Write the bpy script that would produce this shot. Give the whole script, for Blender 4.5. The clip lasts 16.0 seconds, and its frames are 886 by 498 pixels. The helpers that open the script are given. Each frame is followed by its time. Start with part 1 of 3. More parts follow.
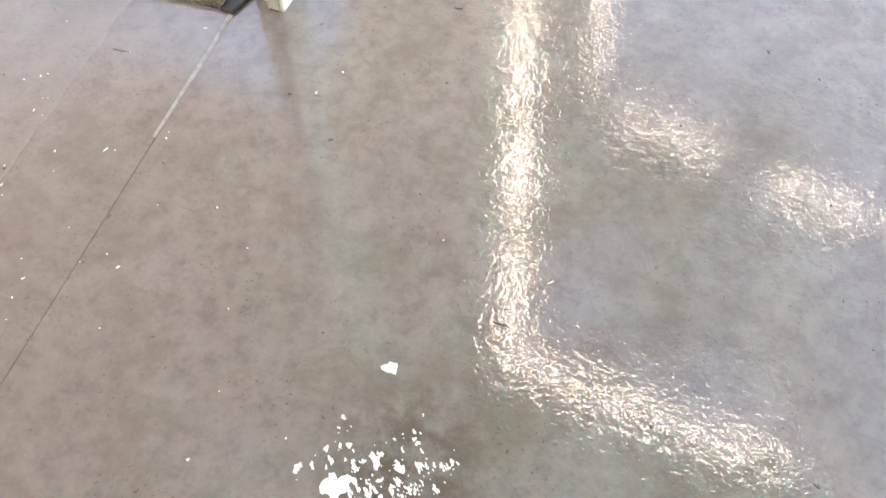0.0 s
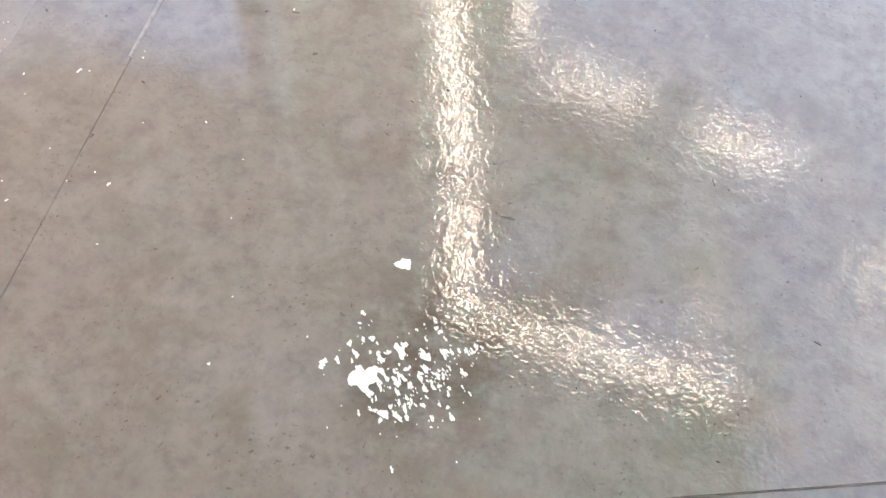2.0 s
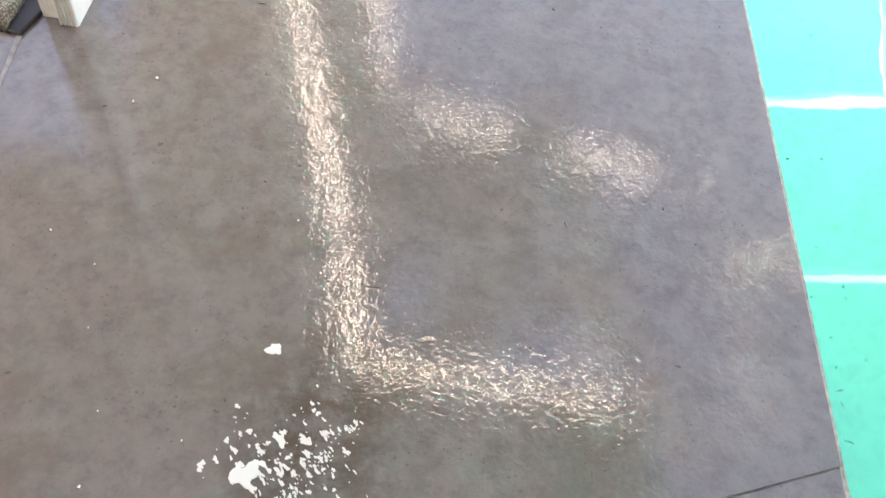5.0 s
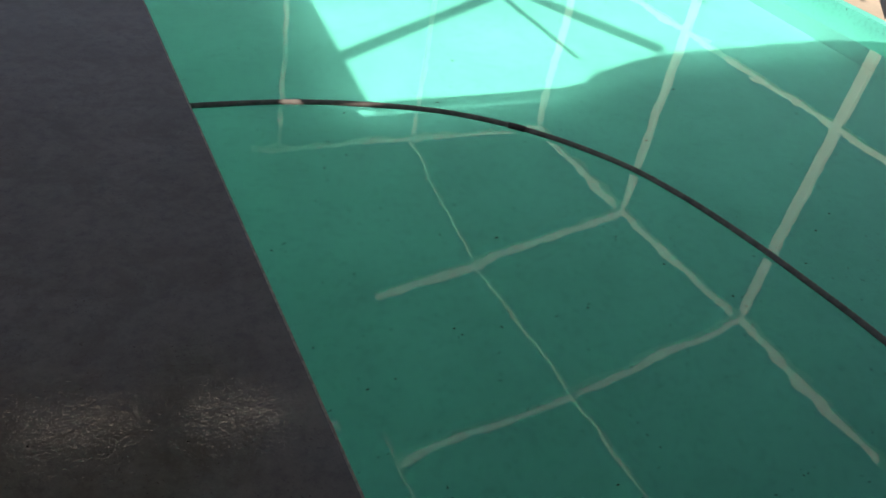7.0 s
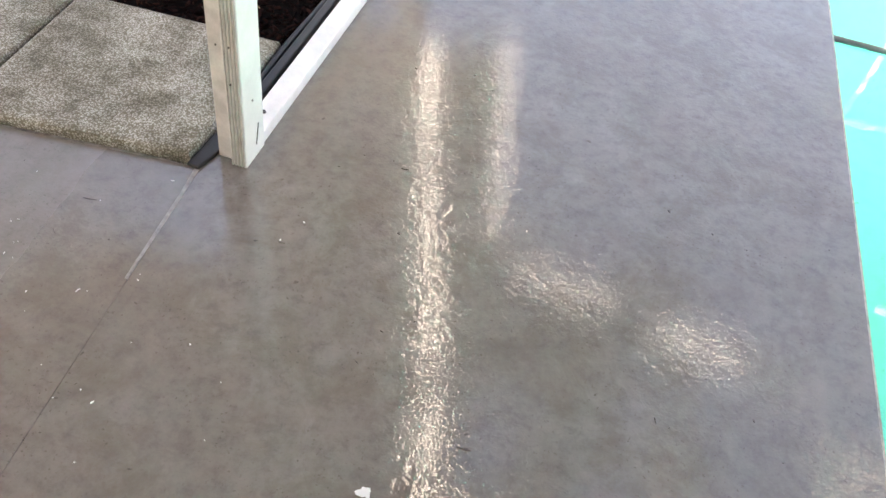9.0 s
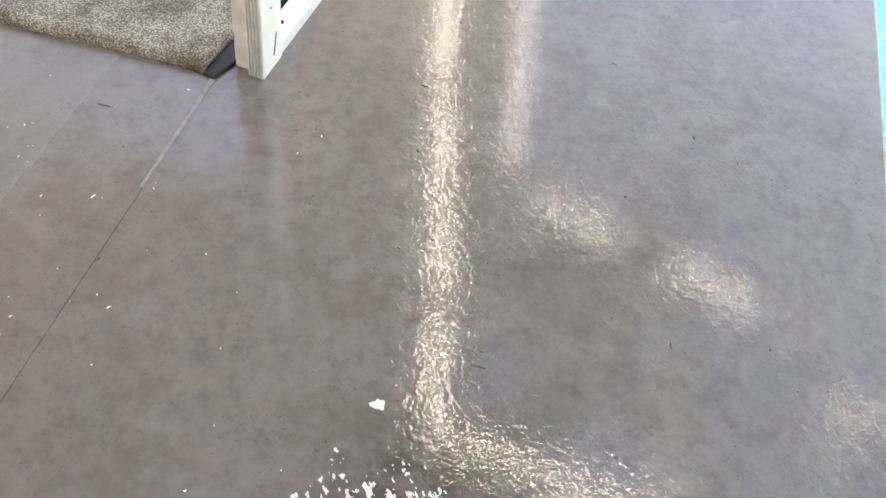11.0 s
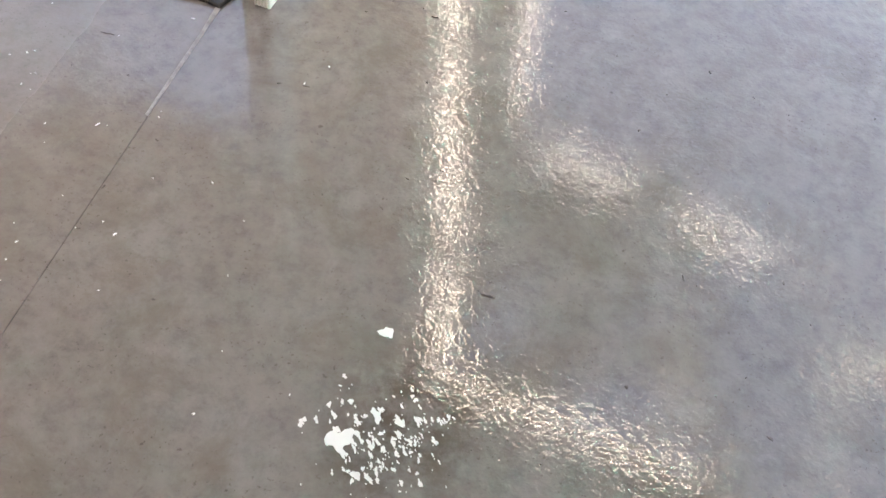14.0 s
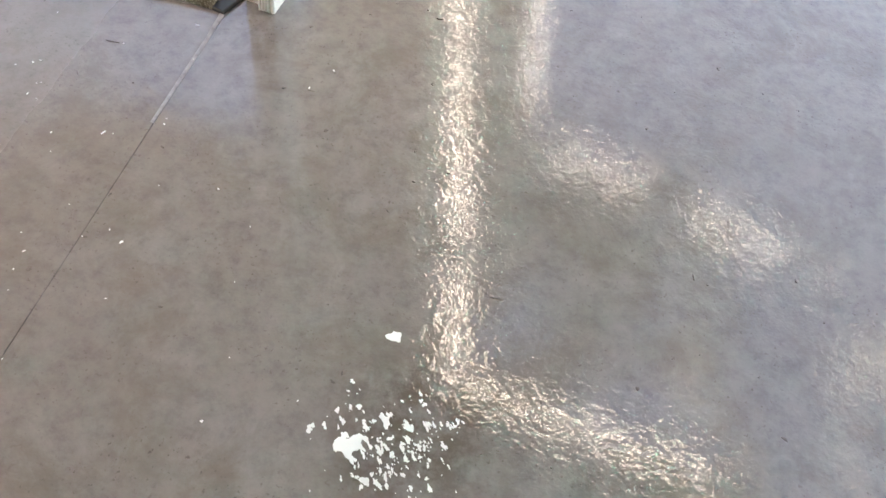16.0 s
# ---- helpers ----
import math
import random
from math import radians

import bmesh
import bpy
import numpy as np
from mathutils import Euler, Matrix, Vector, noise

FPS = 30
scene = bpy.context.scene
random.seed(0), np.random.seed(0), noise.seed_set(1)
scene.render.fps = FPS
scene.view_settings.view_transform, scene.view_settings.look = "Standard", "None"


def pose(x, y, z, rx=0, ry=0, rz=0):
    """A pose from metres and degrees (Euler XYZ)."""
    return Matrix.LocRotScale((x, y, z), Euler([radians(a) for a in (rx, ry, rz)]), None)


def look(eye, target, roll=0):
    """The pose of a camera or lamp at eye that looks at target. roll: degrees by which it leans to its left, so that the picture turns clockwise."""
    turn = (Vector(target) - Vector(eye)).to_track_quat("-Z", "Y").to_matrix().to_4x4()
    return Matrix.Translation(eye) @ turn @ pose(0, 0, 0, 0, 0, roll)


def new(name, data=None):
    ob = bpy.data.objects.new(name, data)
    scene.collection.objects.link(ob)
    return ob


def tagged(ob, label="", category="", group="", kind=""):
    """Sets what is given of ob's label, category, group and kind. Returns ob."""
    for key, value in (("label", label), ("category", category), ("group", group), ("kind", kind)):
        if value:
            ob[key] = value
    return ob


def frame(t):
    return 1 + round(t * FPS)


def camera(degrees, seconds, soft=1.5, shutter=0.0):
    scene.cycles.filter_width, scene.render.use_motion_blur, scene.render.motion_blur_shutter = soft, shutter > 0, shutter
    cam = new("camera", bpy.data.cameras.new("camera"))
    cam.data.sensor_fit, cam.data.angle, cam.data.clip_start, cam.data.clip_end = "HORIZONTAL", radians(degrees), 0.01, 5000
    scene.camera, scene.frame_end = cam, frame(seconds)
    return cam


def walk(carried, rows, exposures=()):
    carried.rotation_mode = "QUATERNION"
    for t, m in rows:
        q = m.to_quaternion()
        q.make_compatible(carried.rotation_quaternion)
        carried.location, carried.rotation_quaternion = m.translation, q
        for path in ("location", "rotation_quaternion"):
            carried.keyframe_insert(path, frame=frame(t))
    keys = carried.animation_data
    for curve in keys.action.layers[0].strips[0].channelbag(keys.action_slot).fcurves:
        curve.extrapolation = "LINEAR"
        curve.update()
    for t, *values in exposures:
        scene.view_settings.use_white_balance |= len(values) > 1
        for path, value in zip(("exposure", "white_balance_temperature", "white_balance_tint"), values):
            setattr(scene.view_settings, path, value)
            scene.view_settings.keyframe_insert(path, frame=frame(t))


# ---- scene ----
cam = camera(58.5, 16.0)
PATH = [
    (0, (1.004, -1.433, 1.530), (0.681, -0.555, -0.008), 1.2),
    (0.5, (1.043, -1.431, 1.465), (0.811, -0.610, -0.120), 1.1),
    (1, (0.966, -1.596, 1.442), (0.852, -0.745, -0.139), 6.3),
    (1.5, (0.901, -1.668, 1.413), (0.792, -0.765, -0.140), 8.1),
    (2, (0.878, -1.663, 1.426), (0.744, -0.740, -0.114), 8.0),
    (2.5, (0.892, -1.665, 1.435), (0.761, -0.740, -0.103), 8.7),
    (3, (0.893, -1.682, 1.423), (0.788, -0.782, -0.132), 9.7),
    (5.3, (0.951, -1.551, 1.506), (1.134, -0.484, 0.068), 11.1),
    (5.5, (1.096, -1.474, 1.531), (1.415, -0.351, 0.162), 10.2),
    (5.8, (1.183, -1.503, 1.688), (1.696, -0.324, 0.428), 9.8),
    (6.2, (1.184, -1.428, 1.755), (1.832, -0.202, 0.607), 12.1),
    (6.5, (1.184, -1.407, 1.746), (1.893, -0.184, 0.632), 13.4),
    (7, (1.243, -1.558, 1.786), (2.027, -0.330, 0.729), 11.7),
    (7.3, (1.173, -1.489, 1.772), (1.854, -0.218, 0.696), 11.3),
    (7.5, (1.119, -1.514, 1.740), (1.657, -0.200, 0.633), 10.3),
    (7.8, (1.069, -1.543, 1.698), (1.385, -0.194, 0.550), 8.8),
    (8, (1.012, -1.528, 1.705), (1.210, -0.189, 0.519), 8.8),
    (8.5, (0.936, -1.630, 1.650), (0.850, -0.320, 0.418), 7.4),
    (9, (0.876, -1.640, 1.648), (0.694, -0.416, 0.341), 10.4),
    (11.5, (0.861, -1.673, 1.561), (0.709, -0.581, 0.139), 13.0),
    (12, (0.863, -1.693, 1.533), (0.687, -0.640, 0.084), 12.2),
    (12.5, (0.854, -1.707, 1.533), (0.672, -0.673, 0.071), 12.6),
    (13, (0.862, -1.714, 1.536), (0.660, -0.685, 0.073), 11.7),
    (13.5, (0.881, -1.713, 1.531), (0.712, -0.680, 0.067), 12.0),
    (14, (0.877, -1.694, 1.532), (0.736, -0.655, 0.069), 13.1),
    (14.5, (0.873, -1.676, 1.539), (0.731, -0.627, 0.083), 14.0),
    (15, (0.881, -1.658, 1.541), (0.728, -0.589, 0.101), 13.9),
    (15.5, (0.882, -1.655, 1.550), (0.711, -0.593, 0.107), 12.4),
    (16, (0.886, -1.682, 1.525), (0.718, -0.648, 0.061), 11.0),
]
EXPOSURES = [(0, 4.4, 8950, 22), (1.0, 4.23, 8950, 22), (2.0, 4.4, 8950, 22), (3.2, 4.26, 8950, 22), (5.3, 3.75, 8700, 24), (5.6, 3.35, 8700, 23), (5.9, 2.57, 8700, 20), (6.2, 2.02, 8700, 20), (6.5, 1.12, 8700, 20), (7.0, 0.37, 8700, 20), (7.5, 0.12, 8700, 20), (8.0, 1.57, 8700, 20), (8.3, 2.3, 8950, 21), (8.6, 3.1, 8950, 21), (9.0, 3.72, 8750, 21), (11.3, 3.9, 8750, 21), (16, 3.98, 8750, 21)]
walk(cam, [(t, look(e, a, r)) for t, e, a, r in PATH], EXPOSURES)


# ---------- light ----------
world = bpy.data.worlds.new("sky")
scene.world = world
world.use_nodes = True
wn = world.node_tree.nodes
sky = wn.new("ShaderNodeTexSky")
sky.sky_type, sky.sun_disc = "NISHITA", False
SUN_AZ, SUN_EL = 227.0, 50.0          # compass bearing, clockwise from +y
sky.sun_elevation, sky.sun_rotation = radians(SUN_EL), radians(SUN_AZ)
wn["Background"].inputs["Strength"].default_value = 0.06
world.node_tree.links.new(sky.outputs[0], wn["Background"].inputs[0])

sun_data = bpy.data.lights.new("sun", "SUN")
sun_data.energy, sun_data.angle, sun_data.color = 5.0, radians(0.5), (1.0, 0.97, 0.93)
sun = new("sun", sun_data)
sun_way = Vector((math.sin(radians(SUN_AZ)) * math.cos(radians(SUN_EL)),
                  math.cos(radians(SUN_AZ)) * math.cos(radians(SUN_EL)), math.sin(radians(SUN_EL))))
sun.matrix_world = look(sun_way * 30, (0, 0, 0))


# ---------- materials ----------
class Mat:
    """A node material with short ways to add noise, ramps and bump."""

    def __init__(self, name, rough=0.5, metal=0.0, color=(0.5, 0.5, 0.5)):
        self.m = bpy.data.materials.new(name)
        self.m.use_nodes = True
        self.n, self.l = self.m.node_tree.nodes, self.m.node_tree.links
        self.b = self.n["Principled BSDF"]
        self.b.inputs["Roughness"].default_value = rough
        self.b.inputs["Metallic"].default_value = metal
        self.b.inputs["Base Color"].default_value = (*color, 1)
        self.geo = self.n.new("ShaderNodeNewGeometry").outputs["Position"]

    def noise(self, scale, detail=4, rough=0.55, stretch=None, distort=0.0):
        t = self.n.new("ShaderNodeTexNoise")
        t.inputs["Scale"].default_value, t.inputs["Detail"].default_value = scale, detail
        t.inputs["Roughness"].default_value, t.inputs["Distortion"].default_value = rough, distort
        v = self.geo
        if stretch:
            mp = self.n.new("ShaderNodeMapping")
            mp.inputs["Scale"].default_value = stretch
            self.l.new(v, mp.inputs[0])
            v = mp.outputs[0]
        self.l.new(v, t.inputs["Vector"])
        return t.outputs["Fac"]

    def ramp(self, fac, *stops):
        r = self.n.new("ShaderNodeValToRGB")
        e = r.color_ramp.elements
        while len(e) < len(stops):
            e.new(0.5)
        for el, (p, c) in zip(e, stops):
            el.position = p
            el.color = (*c, 1) if isinstance(c, tuple) else (c, c, c, 1)
        self.l.new(fac, r.inputs[0])
        return r.outputs[0]

    def mix(self, fac, a, b, blend="MIX"):
        x = self.n.new("ShaderNodeMix")
        x.data_type, x.blend_type = "RGBA", blend
        for k, val in ((0, fac), (6, a), (7, b)):
            sock = x.inputs[k]
            if isinstance(val, (int, float)):
                sock.default_value = val if k == 0 else (val, val, val, 1)
            elif isinstance(val, tuple):
                sock.default_value = (*val, 1)
            else:
                self.l.new(val, sock)
        return x.outputs[2]

    def math(self, op, a, b):
        x = self.n.new("ShaderNodeMath")
        x.operation = op
        for sock, val in zip(x.inputs, (a, b)):
            if isinstance(val, (int, float)):
                sock.default_value = val
            else:
                self.l.new(val, sock)
        return x.outputs[0]

    def near(self, x, y, r0, r1, sx=1.0, sy=1.0):
        """1 within r0 metres of a place in plan, 0 past r1."""
        mp = self.n.new("ShaderNodeMapping")
        mp.inputs["Location"].default_value = (-x * sx, -y * sy, 0)
        mp.inputs["Scale"].default_value = (sx, sy, 0)
        self.l.new(self.geo, mp.inputs[0])
        ln = self.n.new("ShaderNodeVectorMath")
        ln.operation = "LENGTH"
        self.l.new(mp.outputs[0], ln.inputs[0])
        mr = self.n.new("ShaderNodeMapRange")
        mr.interpolation_type = "SMOOTHSTEP"
        for k, v in (("From Min", r0), ("From Max", r1), ("To Min", 1), ("To Max", 0)):
            mr.inputs[k].default_value = v
        self.l.new(ln.outputs["Value"], mr.inputs["Value"])
        return mr.outputs["Result"]

    def color(self, c):
        self.l.new(c, self.b.inputs["Base Color"])
        return self

    def rough(self, r):
        self.l.new(r, self.b.inputs["Roughness"])
        return self

    def bump(self, h, strength, distance):
        bp = self.n.new("ShaderNodeBump")
        bp.inputs["Strength"].default_value, bp.inputs["Distance"].default_value = strength, distance
        self.l.new(h, bp.inputs["Height"])
        if self.b.inputs["Normal"].links:
            self.l.new(self.b.inputs["Normal"].links[0].from_socket, bp.inputs["Normal"])
        self.l.new(bp.outputs[0], self.b.inputs["Normal"])
        return self


def wet_paint_floor(name="wet_painted_concrete", dry=0.0):
    """Grey deck paint over concrete under a thin uneven film of water."""
    m = Mat(name, 0.06)
    m.b.inputs["IOR"].default_value = 1.7
    base = m.ramp(m.noise(2.2, 8, 0.65), (0.3, (0.278, 0.248, 0.228)), (0.55, (0.320, 0.296, 0.280)), (0.75, (0.343, 0.325, 0.323)))
    mottle = m.ramp(m.noise(17, 9, 0.75), (0.34, 0.72), (0.5, 0.97), (0.66, 1.10))
    c = m.mix(1.0, base, mottle, "MULTIPLY")
    brown = m.ramp(m.noise(4.2, 9, 0.74, distort=0.4), (0.48, 0.0), (0.64, 0.85))
    c = m.mix(brown, c, (0.236, 0.209, 0.178))
    smudge = m.ramp(m.noise(24, 8, 0.78, distort=0.8), (0.60, 0.0), (0.70, 0.55))
    c = m.mix(m.math("MULTIPLY", smudge, m.ramp(m.noise(3.1, 3), (0.42, 0.0), (0.56, 1.0))), c, (0.15, 0.12, 0.10))
    wisps = m.ramp(m.noise(11, 7, 0.7, stretch=(1.0, 0.45, 1.0)), (0.60, 0.0), (0.72, 0.35))
    c = m.mix(wisps, c, (0.42, 0.41, 0.41))
    flecks = m.ramp(m.noise(85, 3, 0.6), (0.33, (0.33, 0.28, 0.24)), (0.385, (1, 1, 1)))
    c = m.mix(m.ramp(m.noise(6.5, 3), (0.45, 0.12), (0.62, 0.6)), c, flecks, "MULTIPLY")
    stain = m.math("MULTIPLY", m.near(0.80, -1.06, 0.03, 0.26, 1.0, 0.8), m.ramp(m.noise(14, 7, 0.75), (0.40, 0.0), (0.58, 0.9)))
    c = m.mix(stain, c, (0.14, 0.11, 0.085))
    c = m.mix(1.0, c, (0.70, 0.685, 0.68), "MULTIPLY")
    m.color(c)
    damp = m.near(1.1, 1.2, 1.1, 1.7, 1.0, 0.24)
    m.rough(m.math("ADD", m.ramp(m.noise(3.0, 5), (0.35, 0.002), (0.65, 0.016)), m.math("MULTIPLY", m.math("SUBTRACT", 1.0, damp), 0.10 + dry)))
    m.bump(m.noise(30, 2, 0.5, distort=0.6), 0.22, 0.004)
    m.bump(m.noise(90, 1, 0.5, distort=0.4), 0.19, 0.002)
    return m.m


def sunlit_strip():
    """Added milky sheet that lets sunlight through, to make bright reflections."""
    m = Mat("added_translucent_strip", 0.5, color=(0.85, 0.85, 0.83))
    t = m.n.new("ShaderNodeBsdfTranslucent")
    t.inputs["Color"].default_value = (0.84, 0.85, 0.84, 1)
    mx = m.n.new("ShaderNodeMixShader")
    mx.inputs[0].default_value = 0.9
    m.l.new(m.b.outputs[0], mx.inputs[1])
    m.l.new(t.outputs[0], mx.inputs[2])
    m.l.new(mx.outputs[0], m.n["Material Output"].inputs["Surface"])
    return m.m


def plain(name, color, rough, vary=0.12, scale=6.0, bump=0.0, bscale=120.0, metal=0.0):
    m = Mat(name, rough, metal)
    dark = tuple(v * (1 - 2 * vary) for v in color)
    c = m.mix(m.ramp(m.noise(scale, 6), (0.35, 0.0), (0.65, 1.0)), dark, color)
    c = m.mix(0.5, c, m.ramp(m.noise(scale * 14, 3), (0.35, 1 - vary), (0.6, 1.0)), "MULTIPLY")
    m.color(c)
    if bump:
        m.bump(m.noise(bscale, 4), bump, 0.004)
    return m.m


def aggregate():
    """Weathered exposed-aggregate concrete with grime."""
    m = Mat("exposed_aggregate", 0.75)
    v = m.n.new("ShaderNodeTexVoronoi")
    v.inputs["Scale"].default_value = 165
    m.l.new(m.geo, v.inputs["Vector"])
    stones = m.mix(1.0, v.outputs["Color"], (0.33, 0.33, 0.33), "SATURATION")
    c = m.mix(m.ramp(v.outputs["Distance"], (0.35, 1.0), (0.6, 0.0)), (0.15, 0.135, 0.11), stones)
    c = m.mix(0.55, c, (0.25, 0.225, 0.165))
    grime = m.ramp(m.noise(7, 7, 0.7), (0.40, (0.34, 0.31, 0.24)), (0.6, (1, 1, 1)))
    c = m.mix(0.85, c, grime, "MULTIPLY")
    m.color(c)
    m.bump(v.outputs["Distance"], -0.5, 0.004)
    m.bump(m.noise(30, 5), 0.4, 0.006)
    return m.m


def pool_paint():
    m = Mat("green_pool_paint", 0.5)
    c = m.ramp(m.noise(1.6, 7, 0.6), (0.3, (0.072, 0.62, 0.56)), (0.7, (0.095, 0.72, 0.66)))
    c = m.mix(0.5, c, m.ramp(m.noise(26, 5, 0.7), (0.36, 0.78), (0.5, 1.0)), "MULTIPLY")
    specks = m.ramp(m.noise(38, 2, 0.4), (0.24, (0.2, 0.22, 0.2)), (0.27, (1, 1, 1)))
    c = m.mix(0.8, c, specks, "MULTIPLY")
    m.color(c)
    m.bump(m.noise(18, 5), 0.2, 0.01)
    return m.m


def water():
    m = Mat("pool_water", 0.0, color=(0.93, 1.0, 0.98))
    m.b.inputs["Transmission Weight"].default_value = 1.0
    m.b.inputs["IOR"].default_value = 1.5
    m.bump(m.noise(2.6, 2, 0.4), 0.15, 0.012)
    m.bump(m.noise(9, 1, 0.5), 0.04, 0.006)
    return m.m


def foliage(name, a, b):
    m = Mat(name, 0.95)
    m.b.inputs["Specular IOR Level"].default_value = 0.05
    info = m.n.new("ShaderNodeNewGeometry").outputs["Random Per Island"]
    m.color(m.ramp(info, (0.0, a), (1.0, b)))
    return m.m


FLOOR = wet_paint_floor()
FLOOR_DRY = wet_paint_floor("drying_painted_concrete", 0.22)
WHITE = plain("white_aluminium", (0.86, 0.86, 0.84), 0.35, 0.06, 9.0, 0.05, 90)
CREAM = plain("duller_cream_aluminium", (0.74, 0.71, 0.68), 0.45, 0.14, 14.0, 0.08, 80)
RAIL = plain("white_rail_paint", (0.84, 0.83, 0.85), 0.35, 0.07, 12.0, 0.05, 90)
SLAB = aggregate()
SUN_STRIP = sunlit_strip()
POOL = pool_paint()
WATER = water()
HOSE = plain("grey_hose_plastic", (0.21, 0.215, 0.215), 0.4, 0.2, 20.0)
BLACK = plain("plain_black", (0.012, 0.012, 0.014), 0.45, 0.2, 20.0)
SPLASH_GLINT = plain("white_paint_and_glints", (0.90, 0.90, 0.89), 0.3, 0.02, 30.0)
MULCH = plain("dark_mulch", (0.008, 0.0048, 0.0042), 0.95, 0.4, 25.0, 0.8, 70)
MULCH.node_tree.nodes["Principled BSDF"].inputs["Specular IOR Level"].default_value = 0.1
# unseen ground; its pale colour is chosen to bounce warm light
PALE_GROUND = plain("pale_bounce_ground", (0.22, 0.212, 0.175), 0.9, 0.2, 0.8, 0.6, 30)
STUCCO = plain("beige_stucco", (0.52, 0.48, 0.41), 0.85, 0.1, 2.0, 0.35, 70)
SOFFIT = plain("soffit_paint", (0.40, 0.35, 0.35), 0.7, 0.06, 2.0)
SHINGLE = plain("brown_roof_shingle", (0.16, 0.13, 0.11), 0.9, 0.2, 5.0, 0.5, 40)
UNDER = plain("damp_joint_filler", (0.34, 0.33, 0.32), 0.7, 0.3, 30.0)
CHIP = plain("coping_edge_grit", (0.62, 0.55, 0.50), 0.7, 0.25, 60.0, 0.4, 90)
STEEL = plain("dark_screw_steel", (0.08, 0.075, 0.07), 0.4, 0.2, 60.0, metal=0.6)


# ---------- building blocks ----------
def mesh_of(name, bm, material, smooth=False):
    me = bpy.data.meshes.new(name)
    bm.normal_update()
    bm.to_mesh(me)
    bm.free()
    me.materials.append(material)
    if smooth:
        me.polygons.foreach_set("use_smooth", [True] * len(me.polygons))
    return me


def thing(name, bm, material, label, category, group="", kind="", smooth=False):
    return tagged(new(name, mesh_of(name, bm, material, smooth)), label, category, group, kind)


def holder(name, place, label, category, group="", kind=""):
    ob = new(name)
    ob.location = place
    return tagged(ob, label, category, group, kind)


def part(name, bm, material, parent, label="", smooth=False):
    """A mesh in the parent's own coordinates."""
    ob = new(name, mesh_of(name, bm, material, smooth))
    ob.parent = parent
    return tagged(ob, label)


def add_box(bm, x0, x1, y0, y1, z0, z1, bevel=0.0, segments=2):
    made = bmesh.ops.create_cube(bm, size=1.0, matrix=Matrix.LocRotScale(
        ((x0 + x1) / 2, (y0 + y1) / 2, (z0 + z1) / 2), None, (x1 - x0, y1 - y0, z1 - z0)))
    if bevel:
        edges = {e for v in made["verts"] for e in v.link_edges}
        bmesh.ops.bevel(bm, geom=list(edges), offset=bevel, segments=segments, affect="EDGES", profile=0.5)
    return bm


def box(*a, **k):
    return add_box(bmesh.new(), *a, **k)


def prism(outline, z0, z1, bevel=0.0):
    """A slab over a plan outline, anticlockwise."""
    bm = bmesh.new()
    low = [bm.verts.new((x, y, z0)) for x, y in outline]
    top = [bm.verts.new((x, y, z1)) for x, y in outline]
    n = len(outline)
    bm.faces.new(low[::-1])
    lid = bm.faces.new(top)
    for i in range(n):
        bm.faces.new((low[i], low[(i + 1) % n], top[(i + 1) % n], top[i]))
    if bevel:
        bmesh.ops.bevel(bm, geom=list(lid.edges), offset=bevel, segments=2, affect="EDGES", profile=0.5)
    return bm


def beam(p, q, w, h, bevel=0.006):
    """A hollow-section beam from p to q: w across, h high, its top up."""
    p, q = Vector(p), Vector(q)
    d = q - p
    side = d.cross(Vector((0, 0, 1)))
    side = side.normalized() if side.length > 1e-5 else Vector((1, 0, 0))
    up = side.cross(d).normalized()
    bm = bmesh.new()
    ring = []
    for o in (p, q):
        ring.append([bm.verts.new(o + side * (sx * w / 2) + up * (sz * h / 2)) for sx, sz in ((-1, -1), (1, -1), (1, 1), (-1, 1))])
    bm.faces.new(ring[0][::-1])
    bm.faces.new(ring[1])
    for i in range(4):
        bm.faces.new((ring[0][i], ring[0][(i + 1) % 4], ring[1][(i + 1) % 4], ring[1][i]))
    bmesh.ops.recalc_face_normals(bm, faces=bm.faces)
    if bevel:
        bmesh.ops.bevel(bm, geom=list(bm.edges), offset=bevel, segments=1, affect="EDGES")
    return bm


def tube(points, radius, sides=14, rib=0.0, rib_every=2):
    """A round tube along a polyline, ribbed by making every other ring thinner."""
    bm = bmesh.new()
    rings = []
    for i, p in enumerate(points):
        a, b = points[max(i - 1, 0)], points[min(i + 1, len(points) - 1)]
        d = (b - a).normalized()
        s = d.cross(Vector((0, 0, 1))).normalized()
        u = s.cross(d)
        r = radius - (rib if i % rib_every else 0.0)
        rings.append([bm.verts.new(p + (s * math.cos(k) + u * math.sin(k)) * r) for k in np.linspace(0, 2 * math.pi, sides, endpoint=False)])
    for r0, r1 in zip(rings, rings[1:]):
        for k in range(sides):
            bm.faces.new((r0[k], r0[(k + 1) % sides], r1[(k + 1) % sides], r1[k]))
    bm.faces.new(rings[0][::-1])
    bm.faces.new(rings[-1])
    bmesh.ops.recalc_face_normals(bm, faces=bm.faces)
    return bm


def glide(knots, step):
    """Points at even steps along a smooth curve through the knots."""
    k = [Vector(p) for p in knots]
    k = [k[0] * 2 - k[1]] + k + [k[-1] * 2 - k[-2]]
    fine = []
    for a, b, c, d in zip(k, k[1:], k[2:], k[3:]):
        for t in np.linspace(0, 1, 60, endpoint=False):
            fine.append(0.5 * (2 * b + (c - a) * t + (2 * a - 5 * b + 4 * c - d) * t * t + (3 * b - a - 3 * c + d) * t ** 3))
    fine.append(k[-2])
    out, run = [fine[0]], 0.0
    for a, b in zip(fine, fine[1:]):
        run += (b - a).length
        if run >= step:
            out.append(b)
            run = 0.0
    return out


